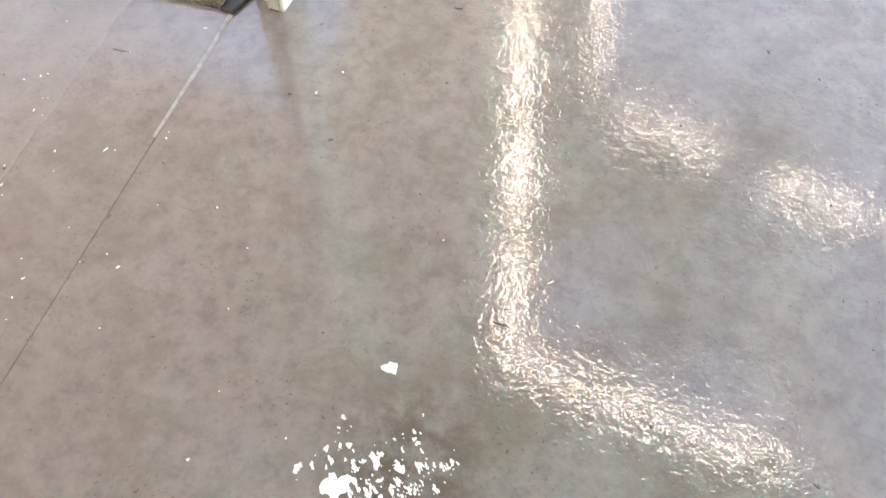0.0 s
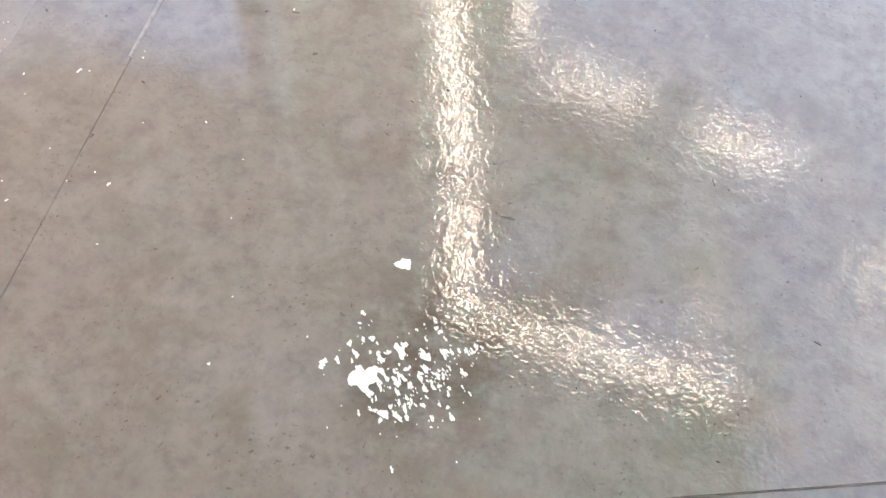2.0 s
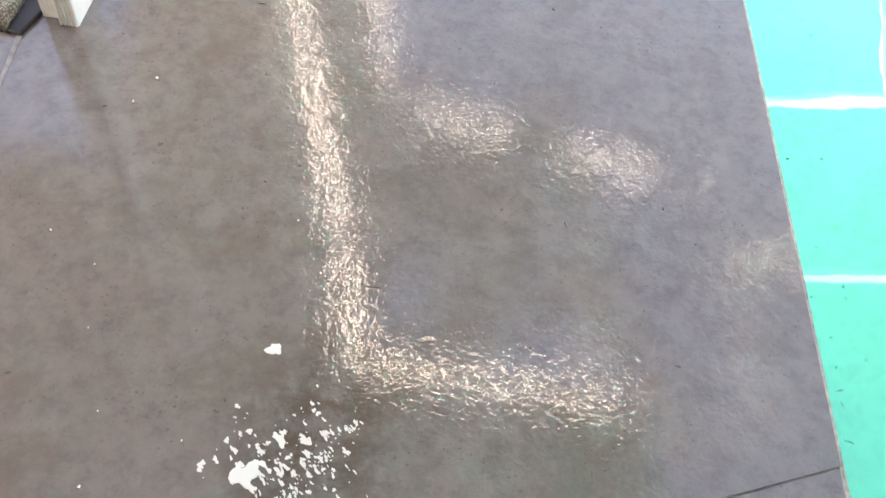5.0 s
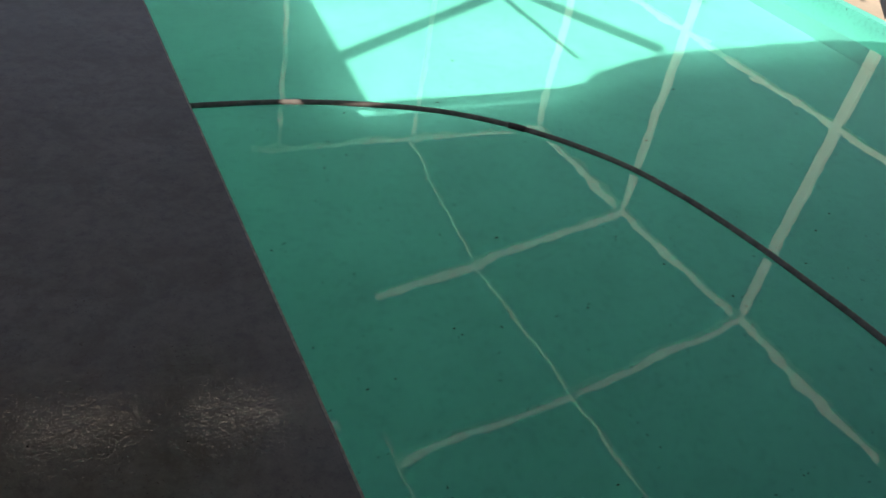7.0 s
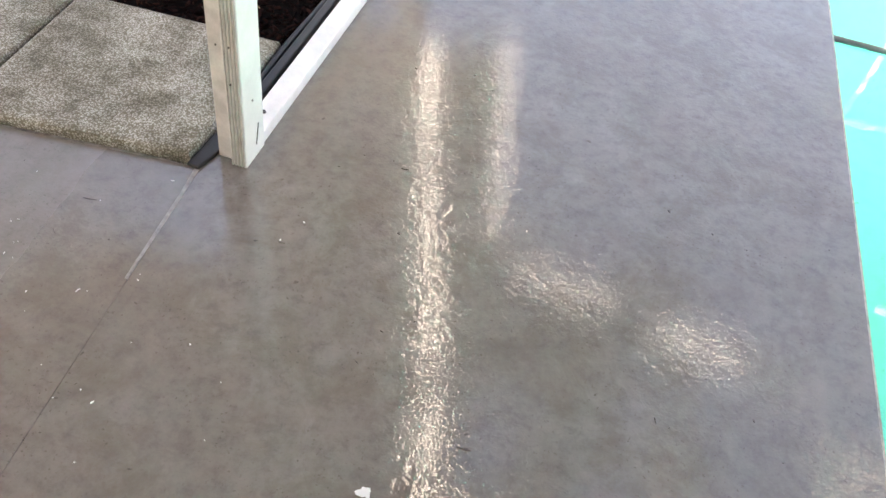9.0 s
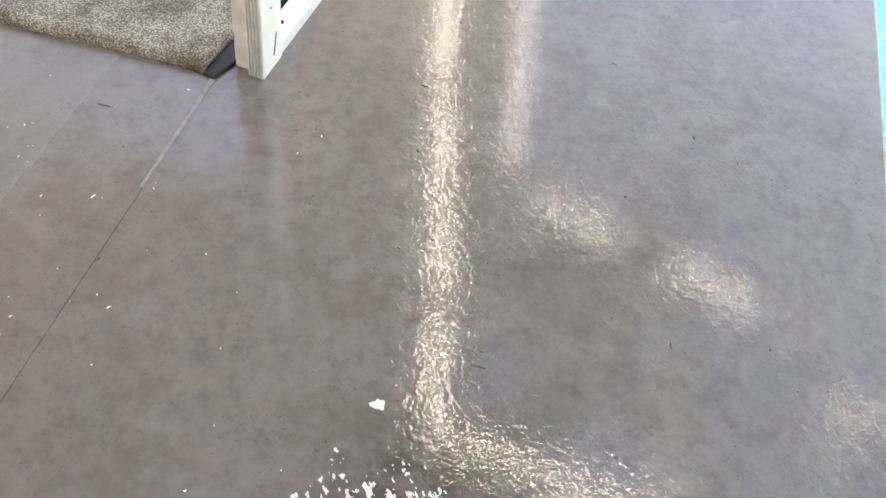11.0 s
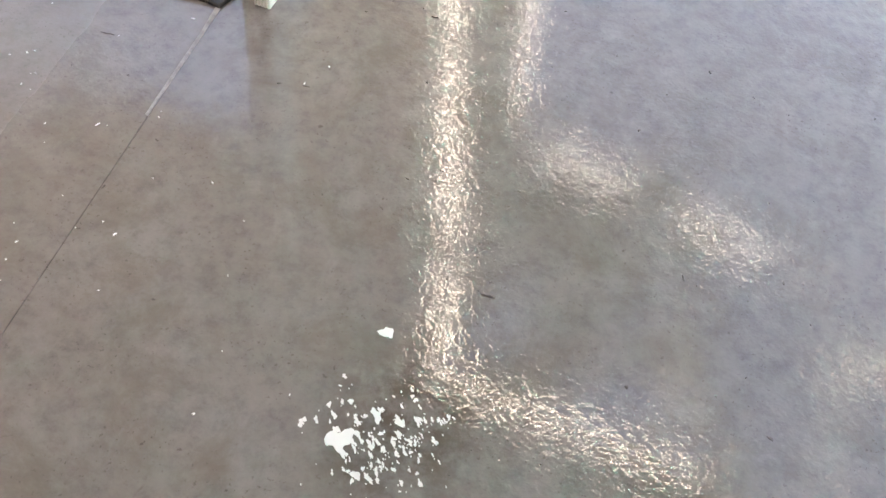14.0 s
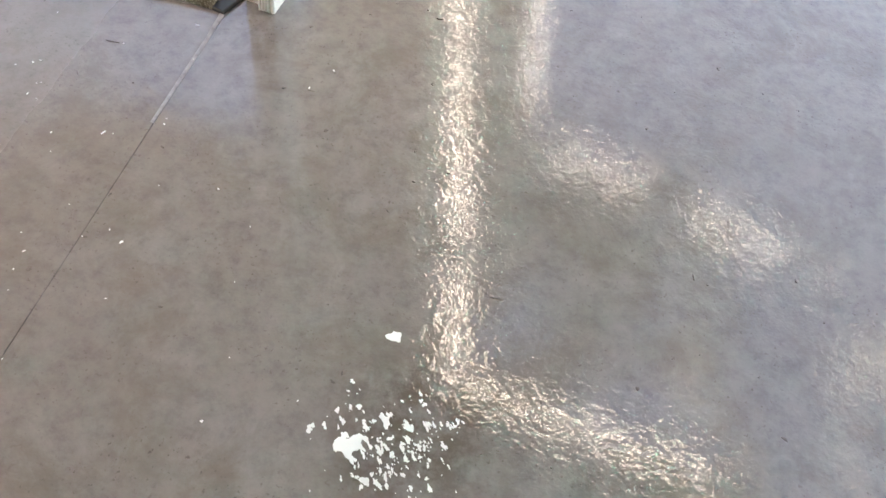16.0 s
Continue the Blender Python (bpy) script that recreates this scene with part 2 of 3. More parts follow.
# ---------- setting: ground, deck, pool ----------
EDGE = 1.872                    # the deck's edge along the pool
POOL_X1, POOL_Y0, POOL_Y1 = 7.70, -5.0, 6.72
WATER_Z, POOL_Z = -0.13, -1.25
DECK_T = 0.10

# one sheet of ground with an opening for the pool's basin
bm = bmesh.new()
gx, gy = (-400, EDGE - 0.1, POOL_X1 + 0.1, 400), (-400, POOL_Y0 - 0.1, POOL_Y1 + 0.1, 400)
for i in range(3):
    for j in range(3):
        if (i, j) != (1, 1):
            bm.faces.new([bm.verts.new((gx[a], gy[b], -0.14)) for a, b in ((i, j), (i + 1, j), (i + 1, j + 1), (i, j + 1))])
bmesh.ops.remove_doubles(bm, verts=bm.verts, dist=0.001)
thing("ground", bm, PALE_GROUND, "unseen ground around house and pool, kept pale to bounce light", "ground", kind="structure")

# the basin
bm = bmesh.new()
add_box(bm, EDGE + 0.02, POOL_X1, POOL_Y0, POOL_Y1, POOL_Z - 0.15, POOL_Z)
add_box(bm, EDGE - 0.15, EDGE + 0.02, POOL_Y0, POOL_Y1, POOL_Z, -0.102)
add_box(bm, POOL_X1, POOL_X1 + 0.12, POOL_Y0, POOL_Y1, POOL_Z, -0.02)
add_box(bm, EDGE - 0.15, POOL_X1 + 0.12, POOL_Y0 - 0.12, POOL_Y0, POOL_Z, -0.02)
add_box(bm, EDGE - 0.15, POOL_X1 + 0.12, POOL_Y1, POOL_Y1 + 0.12, POOL_Z, -0.02)
thing("pool_basin", bm, POOL, "green-painted concrete swimming pool basin under clear water", "pool", kind="structure")

bm = bmesh.new()
bm.faces.new([bm.verts.new((x, y, WATER_Z)) for x, y in ((EDGE + 0.021, POOL_Y0 + 0.001), (POOL_X1 - 0.001, POOL_Y0 + 0.001), (POOL_X1 - 0.001, POOL_Y1 - 0.001), (EDGE + 0.021, POOL_Y1 - 0.001))])
wat = thing("water", bm, WATER, "clear green-tinted pool water with gentle ripples", "water", kind="structure")
wat.visible_shadow = False

# deck: one painted slab, a side slab beyond the seam, and a back slab beyond the slanted joint
def joint_y(x):
    """The slanted joint across the deck."""
    return -1.42 + (x - 0.64) * 0.361

deck = prism([(-0.128, -0.06), (-0.0, -1.66), (EDGE, joint_y(EDGE)), (EDGE, 8.9), (-0.128, 8.9)], -DECK_T, 0.0, 0.001)
thing("floor", deck, FLOOR, "grey painted concrete pool deck, wet and shiny", "floor", kind="structure")
side = prism([(-6.0, -5.0), (0.263, -5.0), (-0.0016, -1.66), (-0.1296, -0.06), (-6.0, -0.74)], -DECK_T, -0.0005, 0.001)
thing("floor_side", side, FLOOR_DRY, "grey painted concrete deck beside the seam, damp and stained", "floor", kind="structure")
strip = prism([(0.02, joint_y(0.02) - 0.1), (EDGE, joint_y(EDGE) - 0.098), (EDGE, joint_y(EDGE) - 0.0025), (0.0, joint_y(0.0) - 0.0025)], -DECK_T, -0.003, 0.003)
thing("floor_strip", strip, FLOOR, "narrow grey painted concrete strip along a deck joint", "floor", kind="structure")
back = prism([(0.27, -5.0), (EDGE, -5.0), (EDGE, joint_y(EDGE) - 0.102), (0.022, joint_y(0.022) - 0.104)], -DECK_T, -0.005, 0.004)
thing("floor_back", back, FLOOR, "rough grey painted concrete behind a deck joint", "floor", kind="structure")
bm = box(-6.0, EDGE - 0.16, -5.0, -0.062, -0.16, -0.004)
add_box(bm, -0.122, EDGE - 0.16, -0.06, 8.9, -0.16, -0.004)
add_box(bm, EDGE - 0.1599, EDGE - 0.006, -5.0, 8.9, -0.1012, -0.0045)
thing("deck_bed", bm, UNDER, "damp grey bed seen in the deck joints", "slab", kind="structure")
bm = box(EDGE - 0.004, EDGE + 0.012, -5.0, 8.9, -0.10, -0.006, bevel=0.004)
thing("pool_edge_trim", bm, CHIP, "pale gritty worn edge of the pool deck", "trim", kind="structure")
caulk = prism([(-0.141, -0.07), (-0.127, -0.18), (-0.119, -0.29), (-0.1005, -0.52), (-0.0925, -0.52), (-0.107, -0.30), (-0.117, -0.17), (-0.125, -0.07)], -0.005, 0.0012)
thing("joint_caulk", caulk, plain("pale_caulk", (0.38, 0.37, 0.36), 0.6, 0.2, 40.0, 0.4, 120), "pale caulk smeared along the deck seam", "trim", kind="structure")
# far deck under the cage wall
bm = box(POOL_X1 + 0.121, 9.0, -5.0, 9.0, -0.2, -0.02)
add_box(bm, EDGE + 0.014, POOL_X1 + 0.120, POOL_Y1 + 0.121, 9.0, -0.2, -0.02)
thing("far_deck", bm, STUCCO, "pale concrete deck beyond the pool", "pavement", kind="structure")

# ---------- house, unseen and assumed: roof over the near deck, walls behind ---
CEIL = 2.60
# roof outline fitted to shadow edges and reflections; left end cut for light
roof_plan = [(-4.3, -5.0), (7.3, -5.0), (7.3, -2.0), (2.44, -2.0), (2.44, 0.44), (2.34, 0.44), (2.34, 0.28), (0.68, 0.32), (0.66, 0.45), (0.43, 1.30), (-0.16, 3.20), (-0.68, 5.05), (-1.70, 5.05), (-1.10, 1.60), (-4.3, 1.60)]
# unseen upper roof, added and shaped to cast the near pool's shade
high_shade_plan = [(0.60, -5.0), (7.3, -5.0), (7.3, -0.46), (5.90, -0.50), (1.95, -0.58), (1.20, -0.76), (1.03, -0.90), (1.00, -1.22), (0.60, -1.22)]
house = holder("house", (0, 0, 0), "unseen, assumed beige stucco house with a porch roof shading the deck", "house")
part("ceiling", prism(roof_plan, CEIL - 0.02, CEIL + 0.01), SOFFIT, house, "flat painted porch soffit")
part("roof", prism(roof_plan, CEIL + 0.012, CEIL + 0.05), SHINGLE, house, "brown shingle roof")
part("added_wall", box(2.43, 7.3, -2.15, -2.0, CEIL + 0.052, 4.88), STUCCO, house)
part("added_wall", box(2.43, 2.58, -5.0, -2.152, CEIL + 0.052, 4.88), STUCCO, house)
part("high_shade_soffit", prism(high_shade_plan, 4.90, 4.94), SOFFIT, house, "painted soffit of the added upper roof")
part("high_shade_roof", prism(high_shade_plan, 4.942, 5.02), SHINGLE, house, "unseen brown upper roof, added to shade the pool")
# added opaque panel: sets the left border of the pool's sunlit patch
shade_panel = [(0.79, 0.50), (0.90, 2.20), (0.72, 2.40), (0.57, 2.62), (0.05, 5.28), (-0.50, 5.02), (0.00, 3.20), (0.60, 1.30)]
part("shade_panel", prism(shade_panel, CEIL + 0.012, CEIL + 0.04), SOFFIT, house, "flat unseen panel between the strips, added to shade the pool")
part("gutter", beam((0.36, 0.80, CEIL - 0.085), (-0.86, 5.00, CEIL - 0.085), 0.09, 0.12), WHITE, house, "white gutter along the eave")
part("wall", box(-4.3, 7.3, -5.15, -5.0, -0.14, CEIL - 0.021), STUCCO, house)

# ---------- pool cage ----------
cage = holder("pool_cage", (0, 0, 0), "white aluminium pool cage frame over the deck and pool", "pool cage")
EAVE, CX, CY = 3.20, 7.87, 6.94        # eave height, side wall, end wall
BRONZE = plain("dark_bronze_aluminium", (0.06, 0.05, 0.045), 0.4, 0.1, 9.0)


def sheet(p, q, w, z):
    """A thin flat strip along p to q."""
    p, q = Vector(p), Vector(q)
    d = (q - p).normalized()
    n = Vector((d.y, -d.x)) * w / 2
    return prism([tuple(v) for v in (p - n, p + n, q + n, q - n)], z, z + 0.003)


def bar(name, p, q, w=0.05, h=0.10, material=None):
    part(name, beam(p, q, w, h, 0.004), material or WHITE, cage)


# side wall: posts, eave beam, rail
for y in (-4.05, -1.84, 0.36, 2.57, 4.78, CY):
    bar("post", (CX, y, -0.02), (CX, y, EAVE - 0.05), 0.06, 0.10)
bar("eave_beam", (CX, -4.9, EAVE), (CX, CY, EAVE), 0.06, 0.10)
bar("chair_rail", (CX, -4.9, 0.78), (CX, CY, 0.78), 0.05, 0.06)
# end wall
for x in (3.95, 5.82):
    bar("post", (x, CY, -0.02), (x, CY, EAVE - 0.05), 0.05, 0.05)
bar("eave_beam", (3.60, CY, EAVE), (CX, CY, EAVE), 0.05, 0.06)
# roof: rafters climb from the side wall, thinner purlins cross them
RISE = ((5.79, 3.72), (3.84, 4.06))
for y, stop in ((2.57, RISE[1]), (4.78, (4.50, 3.94))):
    last = (CX, y, EAVE + 0.02)
    for x, z in (RISE[0], stop):
        bar("rafter", last, (x, y, z), 0.06, 0.13)
        last = (x, y, z)
(x, z), (x2, z2) = RISE
bar("purlin", (x, 0.9, z), (x, 4.78, z), 0.03, 0.055)
bar("purlin", (x, 4.78, z), (x, CY, EAVE + 0.02), 0.03, 0.055)
bar("purlin", (x2, 0.9, z2), (x2, 2.90, z2), 0.03, 0.055)
bar("purlin", (2.30, 0.50, EAVE + 0.02), (2.24, 2.05, EAVE + 0.02), 0.03, 0.05)
# unseen dark bars, added to cast two slanting shadow bands in the pool
bar("shadow_bar", (0.35, 0.65, 3.40), (2.27, 1.68, 3.40), 0.10, 0.12, BRONZE)
bar("shadow_bar", (2.33, 1.70, 3.40), (3.05, 0.42, 3.40), 0.10, 0.12, BRONZE)
bar("cross_bar", (0.40, 1.22, CEIL + 0.065), (0.64, 1.28, CEIL + 0.065), 0.145, 0.03, BRONZE)
bar("cross_bar", (-0.26, 3.17, CEIL + 0.065), (0.03, 3.25, CEIL + 0.065), 0.14, 0.03, BRONZE)
# added translucent strips, lit from above for bright reflections, with gaps at the cross members
for p, q, w in (((0.72, 0.42), (0.53, 1.17), 0.14), ((0.49, 1.32), (-0.09, 3.14), 0.14), ((-0.14, 3.28), (-0.60, 5.02), 0.14),
                ((0.76, 0.395), (2.32, 0.345), 0.13),
                ((0.64, 2.66), (0.10, 5.40), 0.06), ((0.86, 2.43), (1.58, 2.33), 0.10), ((1.92, 2.25), (2.98, 2.06), 0.11)):
    part("reflection_strip", sheet(p, q, w, CEIL + 0.06), SUN_STRIP, cage, "added translucent strip that reflects brightly in the deck")

# ---------- screen wall at the deck's side ----------
wall = holder("screen_wall", (0, 0, 0), "white aluminium screen frame with a fluted post and floor rail", "screen frame")
bm = bmesh.new()
add_box(bm, -0.05, 0.0, -0.008, 0.115, 0.0, 2.45, bevel=0.002, segments=1)
part("post", bm, WHITE, wall, "white post, chipped at its foot")
bm = bmesh.new()
for i in range(5):
    add_box(bm, -0.0485 + i * 0.0098, -0.0415 + i * 0.0098, -0.013, -0.007, 0.001, 2.45, bevel=0.002, segments=1)
part("fluting", bm, CREAM, wall, "cream fluted post face, duller than the white side")
part("side_post", box(-0.102, -0.052, 0.012, 0.08, 0.0, 2.45, bevel=0.003), CREAM, wall, "cream post, duller than the white one")
bm = bmesh.new()
add_box(bm, -0.076, -0.004, 0.117, 6.4, 0.0, 0.045, bevel=0.005)
part("floor_rail", bm, RAIL, wall, "white floor rail with dark screws")
for y in (0.21, 1.276, 2.3, 3.3):
    bm = bmesh.new()
    bmesh.ops.create_cone(bm, cap_ends=True, segments=12, radius1=0.009, radius2=0.007, depth=0.006, matrix=Matrix.Translation((-0.046, y, 0.047)))
    part("screw", bm, STEEL, wall, "dark screw head")

for x, y, z, ax in ((-0.026, -0.0135, 0.42, 90), (-0.030, -0.0135, 0.30, 90), (-0.078, 0.0115, 0.40, 90)):
    bm = bmesh.new()
    bmesh.ops.create_cone(bm, cap_ends=True, segments=10, radius1=0.0032, radius2=0.0026, depth=0.003, matrix=pose(x, y, z, ax))
    part("screw", bm, STEEL, wall, "dark screw head")
bm = bmesh.new()
bmesh.ops.create_cone(bm, cap_ends=True, segments=10, radius1=0.0045, radius2=0.0035, depth=0.003, matrix=pose(0.0012, 0.05, 0.215, 0, 90))
part("rivet", bm, plain("dull_zinc", (0.42, 0.41, 0.39), 0.4, 0.1, 50.0, metal=0.5), wall, "dull grey rivet")
bm = beam((0.0012, 0.058, 0.045), (0.0012, 0.078, 0.115), 0.003, 0.0015, 0.0)
part("scratch", bm, STEEL, wall, "dark scratch in the paint")

# ---------- outside slab, mulch ----------
bm = prism([(-0.885, -0.135), (-0.165, -0.052), (-0.17, 0.62), (-0.93, 0.585)], -0.1, 0.035, 0.018)
thing("aggregate_paver", bm, SLAB, "mossy exposed-aggregate concrete paver beside the deck", "paver", group="pavers beside the deck")
bm = prism([(-2.3, -0.30), (-0.90, -0.137), (-0.945, 0.585), (-2.3, 0.52)], -0.1, 0.035, 0.018)
thing("aggregate_paver", bm, SLAB, "mossy exposed-aggregate concrete paver beside the deck", "paver", group="pavers beside the deck")
thing("mulch_bed", box(-2.4, -0.13, 0.2, 3.2, -0.139, -0.02), MULCH, "dark bark mulch bed outside the screen frame", "mulch", kind="stuff")
# black strip filling the gap between paver and post, running on as an edging along the rail
strip = prism([(-0.166, -0.066), (-0.128, -0.072), (-0.108, 0.01), (-0.104, 0.2), (-0.150, 0.2)], -0.02, 0.012, 0.004)
thing("gap_strip", strip, BLACK, "black strip filling the gap beside the post", "rubber strip")
edging = holder("plastic_edging", (0, 0, 0), "black plastic edging strip beside the floor rail", "edging")
part("edging_board", box(-0.128, -0.096, 0.21, 1.22, -0.02, 0.035, bevel=0.006), BLACK, edging)
pts = glide([(-0.14, 0.24, 0.012), (-0.150, 0.6, 0.018), (-0.142, 0.95, 0.016), (-0.155, 1.3, 0.012)], 0.015)
part("edging_lip", tube(pts, 0.011, 10), BLACK, edging, "rounded black lip", smooth=True)

rng = random.Random(8)
bm = bmesh.new()
for i in range(6000):
    x, y = rng.uniform(-1.7, -0.15), rng.uniform(0.58, 2.6)
    if x > -0.19 and y < 0.7:
        continue
    l, w, h = rng.uniform(0.012, 0.05), rng.uniform(0.006, 0.016), rng.uniform(0.003, 0.009)
    m = pose(x, y, -0.014 + rng.uniform(0, 0.02), rng.uniform(-25, 25), rng.uniform(-25, 25), rng.uniform(0, 360)) @ Matrix.Diagonal((l, w, h, 1))
    vs = [bm.verts.new(m @ Vector((a, b, c))) for a, b, c in ((-.5, -.4, 0), (.5, -.5, 0), (.4, .5, 0), (-.5, .4, 0), (-.3, -.2, 1), (.4, -.2, 1), (.3, .3, 1), (-.4, .2, 1))]
    for f in ((4, 5, 6, 7), (0, 1, 5, 4), (1, 2, 6, 5), (2, 3, 7, 6), (3, 0, 4, 7)):
        bm.faces.new([vs[k] for k in f])
thing("bark_chips", bm, foliage("bark", (0.003, 0.0016, 0.0016), (0.028, 0.012, 0.010)), "dark reddish-brown bark chips with dry bits", "mulch", kind="stuff")

def twig(p, q, sag, r):
    mid = (Vector(p) + Vector(q)) / 2 + Vector((sag, sag * 0.6, 0.012))
    pts = glide([p, mid, q], 0.02)
    thing("twig", tube(pts, r, 6), TWIG, "thin dry tan twig lying on the mulch", "twig", group="dry twigs on the mulch", smooth=True)
TWIG = plain("dry_twig", (0.36, 0.28, 0.19), 0.8, 0.25, 60.0)
for p, q, sag, r in (((-0.95, 0.78, 0.01), (-0.70, 0.84, 0.012), 0.02, 0.003), ((-0.62, 0.74, 0.012), (-0.48, 0.86, 0.01), -0.02, 0.0025),
                     ((-0.80, 0.68, 0.01), (-0.72, 0.80, 0.014), 0.015, 0.002), ((-0.44, 0.70, 0.01), (-0.40, 0.88, 0.012), 0.01, 0.0025)):
    twig(p, q, sag, r)
def dry_leaf(x, y, turn, size):
    bm = bmesh.new()
    n = 7
    top = []
    for i in range(n):
        t = i / (n - 1)
        w = size * 0.28 * math.sin(math.pi * min(t * 1.05, 1.0)) + 0.0006
        z = 0.012 + 0.010 * math.sin(t * 3.1)
        top.append([bm.verts.new((size * (t - 0.5), sgn * w, z + (0.006 if sgn else 0.0))) for sgn in (-1, 0, 1)])
    for a, b in zip(top, top[1:]):
        for k in (0, 1):
            bm.faces.new((a[k], b[k], b[k + 1], a[k + 1]))
    ob = thing("dry_leaf", bm, TWIG, "curled dry tan leaf on the mulch", "leaf", group="dry leaves on the mulch", smooth=True)
    ob.matrix_world = pose(x, y, 0.0, 0, 0, turn)
for x, y, turn, size in ((-0.66, 0.80, 30, 0.07), (-0.55, 0.92, 140, 0.06), (-0.86, 0.90, 80, 0.055), (-0.36, 0.80, 200, 0.05)):
    dry_leaf(x, y, turn, size)

# round clay planter standing in the mulch
def lathe(profile, steps=40):
    bm = bmesh.new()
    rings = [[bm.verts.new((r * math.cos(a), r * math.sin(a), z)) for a in np.linspace(0, 2 * math.pi, steps, endpoint=False)] for r, z in profile]
    for a, b in zip(rings, rings[1:]):
        for k in range(steps):
            bm.faces.new((a[k], a[(k + 1) % steps], b[(k + 1) % steps], b[k]))
    bm.faces.new(rings[0][::-1])
    bm.faces.new(rings[-1])
    return bm
CLAY = plain("brown_clay", (0.15, 0.09, 0.05), 0.7, 0.2, 12.0, 0.2, 60)
pot = holder("planter", (-0.78, 1.32, -0.012), "round brown clay planter standing in the mulch", "planter")
part("bowl", lathe(((0.20, 0.0), (0.225, 0.02), (0.25, 0.22), (0.275, 0.24), (0.275, 0.28), (0.25, 0.28), (0.24, 0.25))), CLAY, pot, smooth=True)
part("saucer_rim", lathe(((0.235, 0.0), (0.262, 0.004), (0.270, 0.016), (0.262, 0.018), (0.24, 0.010))), plain("pale_clay", (0.42, 0.36, 0.27), 0.7, 0.2, 20.0), pot, "pale worn saucer rim", smooth=True)

# ---------- hose ----------
HZ = WATER_Z + 0.004
knots = [(1.86, 2.0), (1.95, 2.005), (2.38, 1.99), (2.78, 1.915), (3.21, 1.77), (3.60, 1.50), (3.90, 1.14), (4.05, 0.80), (4.14, 0.42), (4.19, 0.05), (4.22, -0.32), (4.22, -0.9), (4.05, -1.8)]
pts = glide([(x, y, HZ) for x, y in knots], 0.0065)
hose = holder("pool_hose", (0, 0, 0), "grey ribbed vacuum hose floating on the water", "hose")
part("hose_tube", tube(pts, 0.0175, 16, 0.0022), HOSE, hose, smooth=True)
k = min(range(len(pts)), key=lambda i: (pts[i] - Vector((3.53, 1.545, HZ))).length)
part("hose_cuff", tube(pts[k - 6:k + 7], 0.0198, 16), plain("dark_cuff_rubber", (0.09, 0.09, 0.092), 0.4, 0.2, 30.0), hose, "dark grey hose cuff", smooth=True)

# leaf crumbs on the pool floor
rng = random.Random(21)
bm = bmesh.new()
for i in range(170):
    x, y = rng.uniform(EDGE + 0.1, POOL_X1 - 0.05), rng.uniform(-1.5, 6.0)
    r, a = 0.0025 + 0.011 * rng.random() ** 3, rng.uniform(0, 6.28)
    n = 6
    vs = [bm.verts.new((x + r * math.cos(a + t) * (1.6 if k % 3 == 0 else 0.7), y + r * math.sin(a + t) * rng.uniform(0.4, 0.9), POOL_Z + 0.003 + rng.uniform(0, 0.004)))
          for k, t in enumerate(np.linspace(0, 6.28, n, endpoint=False))]
    bm.faces.new(vs)
thing("leaf_debris", bm, plain("sodden_leaf", (0.035, 0.05, 0.03), 0.8, 0.3, 40.0), "dark leaf crumbs lying on the pool floor", "debris", kind="stuff")

# ---------- paint splash, and white specks standing in for wet glints ---
def splat(bm, x, y, r, long, turn, rng):
    lift = 0.0012 + rng.uniform(0, 0.0012)
    n = 18
    ring = []
    ph = [rng.uniform(0, 6.28) for _ in range(4)]
    for i in range(n):
        a = 2 * math.pi * i / n
        k = r * (1 + 0.28 * math.sin(2 * a + ph[0]) + 0.2 * math.sin(3 * a + ph[1]) + 0.16 * math.sin(5 * a + ph[2]) + rng.uniform(-0.12, 0.12))
        u, v = k * math.cos(a) * long, k * math.sin(a)
        ring.append((x + u * math.cos(turn) - v * math.sin(turn), y + u * math.sin(turn) + v * math.cos(turn)))
    top = [bm.verts.new((px, py, lift)) for px, py in ring]
    low = [bm.verts.new((x + (px - x) * 1.05, y + (py - y) * 1.05, 0.0002)) for px, py in ring]
    bm.faces.new(top)
    for i in range(n):
        bm.faces.new((low[i], low[(i + 1) % n], top[(i + 1) % n], top[i]))

rng = random.Random(5)
bm = bmesh.new()
splat(bm, 0.684, -1.133, 0.0205, 1.2, 2.1, rng)
for dx, dy, r in ((-0.014, 0.016, 0.007), (0.014, 0.024, 0.006), (0.012, -0.020, 0.0075), (-0.030, 0.045, 0.005), (-0.048, 0.062, 0.004), (0.052, 0.075, 0.0085), (0.044, 0.080, 0.006), (0.105, 0.078, 0.006), (0.095, 0.085, 0.005), (0.058, -0.055, 0.007), (0.062, 0.012, 0.006), (-0.085, 0.005, 0.0055), (-0.082, 0.014, 0.004)):
    splat(bm, 0.684 + dx, -1.133 + dy, r, 1.5, 2.4, rng)
splat(bm, 0.686, -0.869, 0.012, 1.3, 2.4, rng)
# specks right of the blob paint the wet floor's glints in white
for i in range(150):
    splat(bm, rng.gauss(0.775, 0.065), rng.gauss(-1.10, 0.06), 0.0008 + 0.0036 * rng.random() ** 2.4, rng.uniform(1, 2.6), rng.uniform(1.9, 2.9), rng)
for i in range(70):
    k = rng.random()
    splat(bm, 0.745 + 0.13 * k + rng.gauss(0, 0.012), -1.205 + 0.20 * k + rng.gauss(0, 0.012), 0.0008 + 0.0030 * rng.random() ** 2, rng.uniform(1, 2.6), rng.uniform(1.9, 2.9), rng)
thing("splash_and_glints", bm, SPLASH_GLINT, "white paint splash on the grey deck, with white specks painting wet glints", "paint stain", kind="stuff")


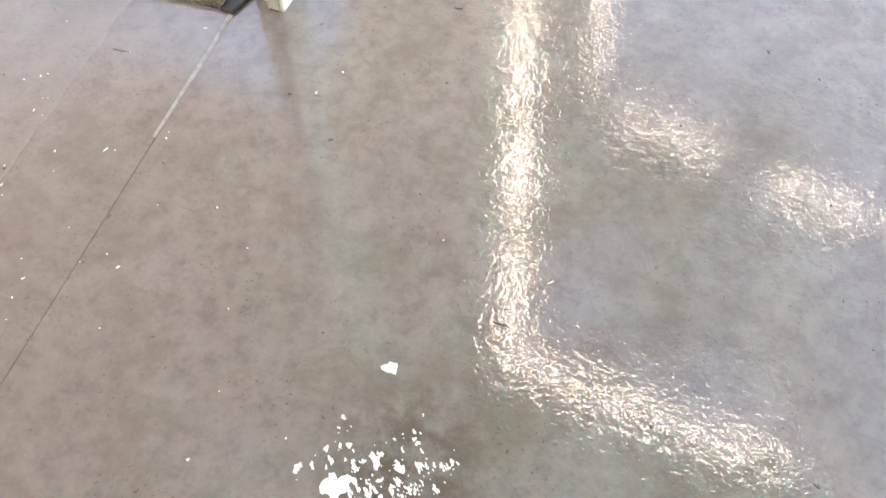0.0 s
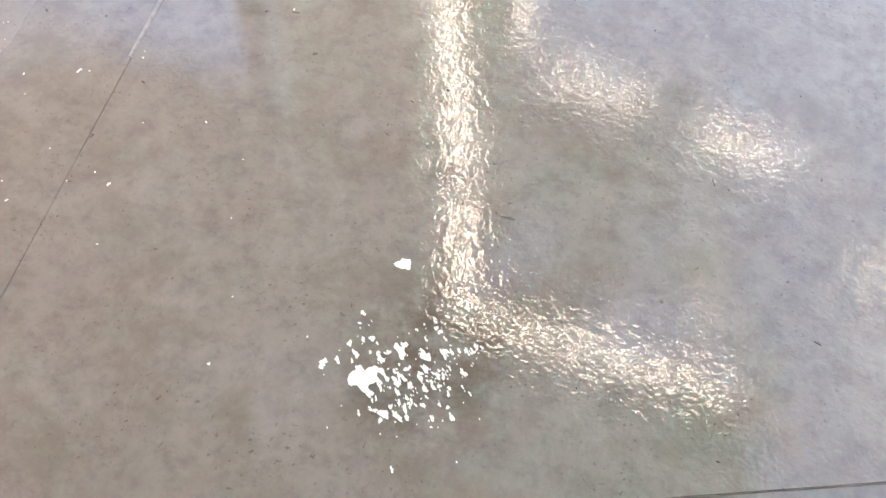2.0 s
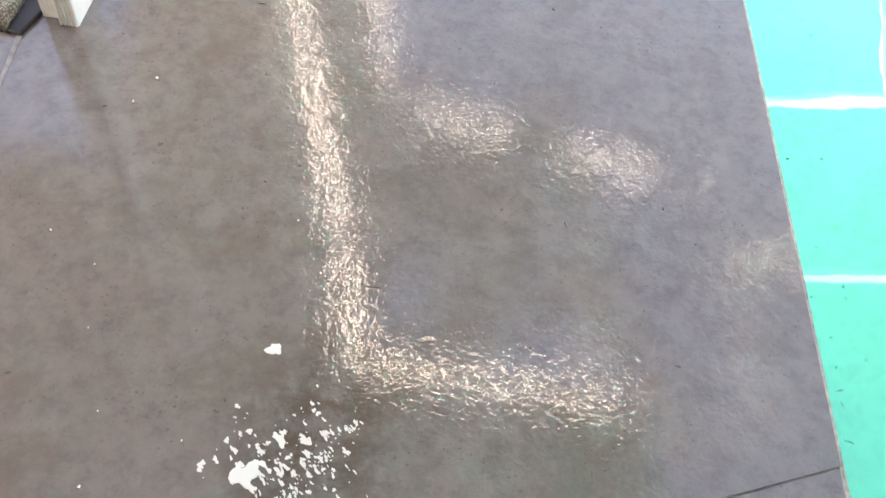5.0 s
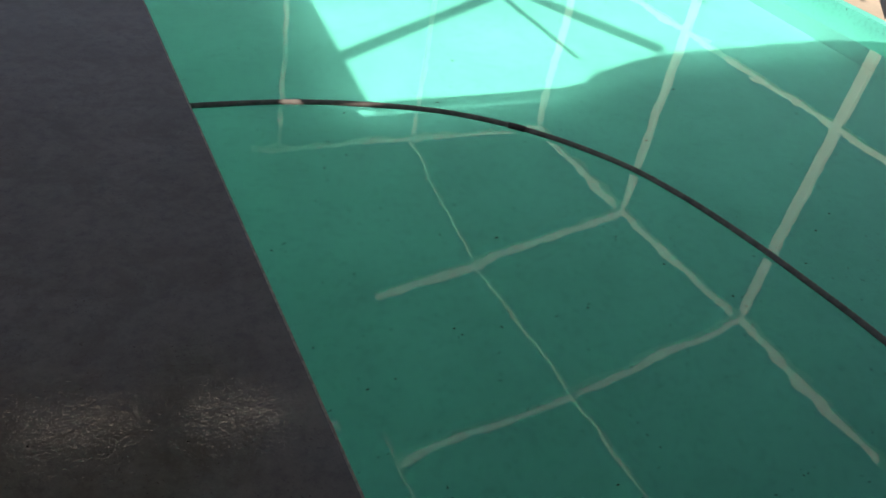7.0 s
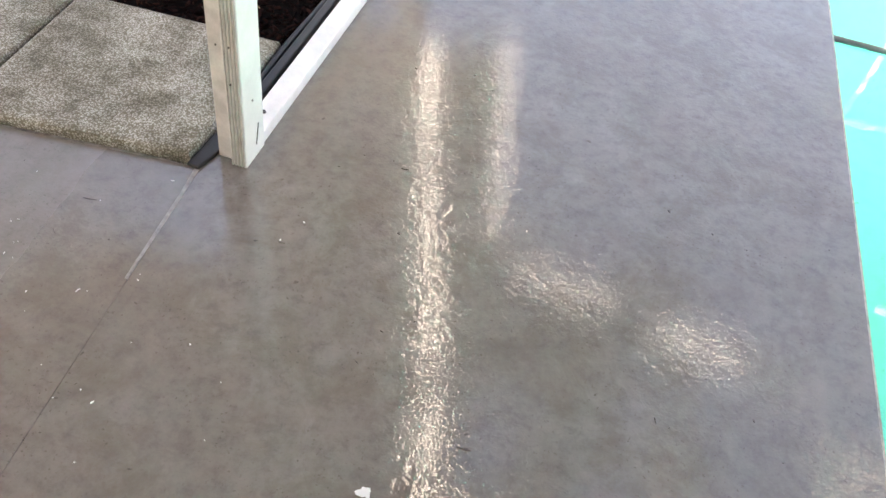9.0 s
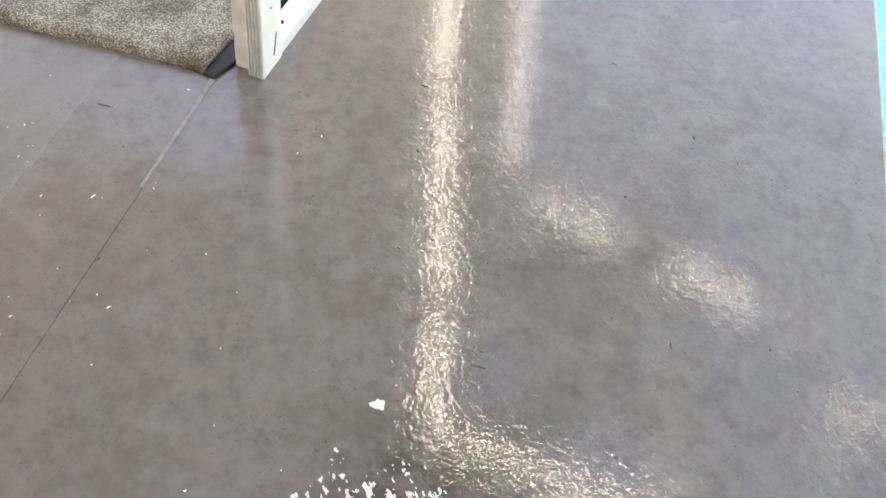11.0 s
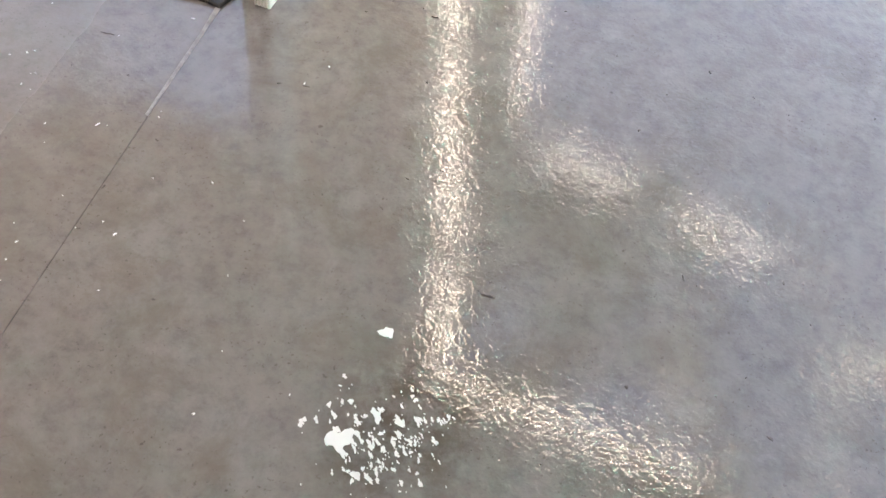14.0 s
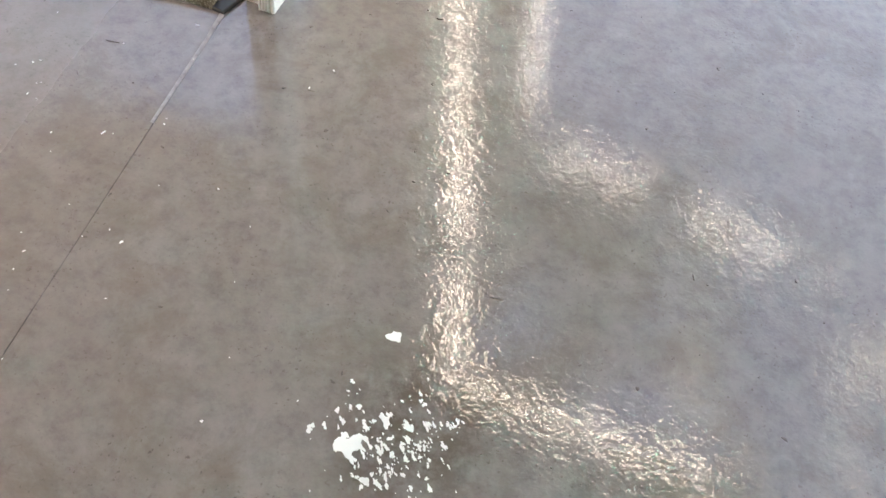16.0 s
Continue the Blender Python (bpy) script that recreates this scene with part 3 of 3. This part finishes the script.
# scuffs and grit on the deck
rng = random.Random(12)
bm = bmesh.new()
for x, y, r, long, turn in ((0.868, -0.69, 0.0045, 9.0, 0.12), (-0.34, -0.30, 0.0035, 10.0, 0.1), (0.149, -0.271, 0.004, 2.5, 0.3), (-0.066, -0.761, 0.0045, 2.5, 1.4),
                            (-0.355, -0.442, 0.004, 4.0, 2.4), (1.479, -0.664, 0.0035, 1.5, 1.0), (0.941, -1.055, 0.003, 1.3, 0.5), (0.22, -0.25, 0.002, 8.0, 0.15),
                            (0.444, -1.281, 0.003, 1.6, 2.0), (0.55, -0.55, 0.002, 9.0, 2.6), (0.30, -0.62, 0.002, 7.0, 2.2), (1.30, -0.45, 0.002, 8.0, 1.9)):
    splat(bm, x, y, r * 0.45, long, turn, rng)
for i in range(90):
    splat(bm, rng.uniform(-0.9, 1.8), rng.uniform(-1.35, 0.9), 0.0008 + 0.0022 * rng.random() ** 2, rng.uniform(1, 2.5), rng.uniform(0, 3.1), rng)
thing("scuff_marks", bm, plain("dark_grit", (0.13, 0.105, 0.09), 0.6, 0.3, 60.0), "dark scuffs and grit scattered on the deck", "dirt", kind="stuff")
bm = bmesh.new()
for i in range(70):
    splat(bm, rng.gauss(-0.25, 0.4), rng.gauss(-0.7, 0.35), 0.0007 + 0.0020 * rng.random() ** 3, rng.uniform(1, 2.5), rng.uniform(0, 3.1), rng)
thing("paint_flecks", bm, SPLASH_GLINT, "tiny white paint flecks scattered on the deck", "paint stain", kind="stuff")

# ---------- unseen tree, added so its crown over the cage greys the reflected sky ---
def limb(bm_pts, r0, r1, sides=8):
    bm = bmesh.new()
    rings = []
    n = len(bm_pts)
    for i, p in enumerate(bm_pts):
        d = (bm_pts[min(i + 1, n - 1)] - bm_pts[max(i - 1, 0)]).normalized()
        sx = d.cross(Vector((0.3, 1, 0.1))).normalized()
        sy = d.cross(sx)
        r = (r0 + (r1 - r0) * i / (n - 1)) * rng.uniform(0.92, 1.08)
        rings.append([bm.verts.new(p + (sx * math.cos(a) + sy * math.sin(a)) * r) for a in np.linspace(0, 2 * math.pi, sides, endpoint=False)])
    for a, b in zip(rings, rings[1:]):
        for k in range(sides):
            bm.faces.new((a[k], a[(k + 1) % sides], b[(k + 1) % sides], b[k]))
    bm.faces.new(rings[-1])
    bm.faces.new(rings[0][::-1])
    bmesh.ops.recalc_face_normals(bm, faces=bm.faces)
    return bm


rng = random.Random(33)
BARK = plain("grey_bark", (0.13, 0.11, 0.09), 0.9, 0.3, 8.0, 0.7, 40)
LEAF = foliage("oak_leaf", (0.035, 0.06, 0.018), (0.09, 0.13, 0.04))
tree = holder("tree", (-1.6, 7.2, -0.14), "unseen spreading green tree, added to grey the reflected sky", "tree")
part("trunk", limb(glide([(0, 0, 0), (0.1, -0.1, 1.6), (0.3, -0.4, 3.4), (0.6, -0.7, 4.6)], 0.2), 0.24, 0.15), BARK, tree, smooth=True)
tips = [(2.2, -1.6, 7.2), (3.6, -2.2, 7.0), (2.6, -3.6, 7.4), (0.6, -2.6, 7.6), (4.4, -1.0, 7.3), (-1.0, 0.6, 7.4), (1.4, 0.9, 7.8), (3.9, -3.0, 7.1), (3.0, -1.5, 7.2), (2.0, -2.8, 7.1), (4.3, -2.0, 7.3), (3.2, -3.9, 7.0)]
for tip in tips:
    t = Vector(tip)
    part("limb", limb(glide([(0.45, -0.55, 4.1), t * 0.45 + Vector((0.3, -0.3, 3.3)), t], 0.25), 0.10, 0.025, 6), BARK, tree, smooth=True)
bm = bmesh.new()
for tip in tips:
    for c in range(9):
        cl = Vector(tip) + Vector((rng.gauss(0, 0.65), rng.gauss(0, 0.65), rng.gauss(0.1, 0.35)))
        for k in range(85):
            p = cl + Vector((rng.gauss(0, 0.22), rng.gauss(0, 0.22), rng.gauss(0, 0.16)))
            m = Matrix.Translation(p) @ Euler((rng.uniform(0, 6.28), rng.uniform(0, 6.28), rng.uniform(0, 6.28))).to_matrix().to_4x4()
            l, w = rng.uniform(0.05, 0.09), rng.uniform(0.022, 0.036)
            bm.faces.new([bm.verts.new(m @ Vector(q)) for q in ((-l, 0, 0), (0, -w, 0.01), (l, 0, 0), (0, w, 0.01))])
part("crown", bm, LEAF, tree, "small green leaves")
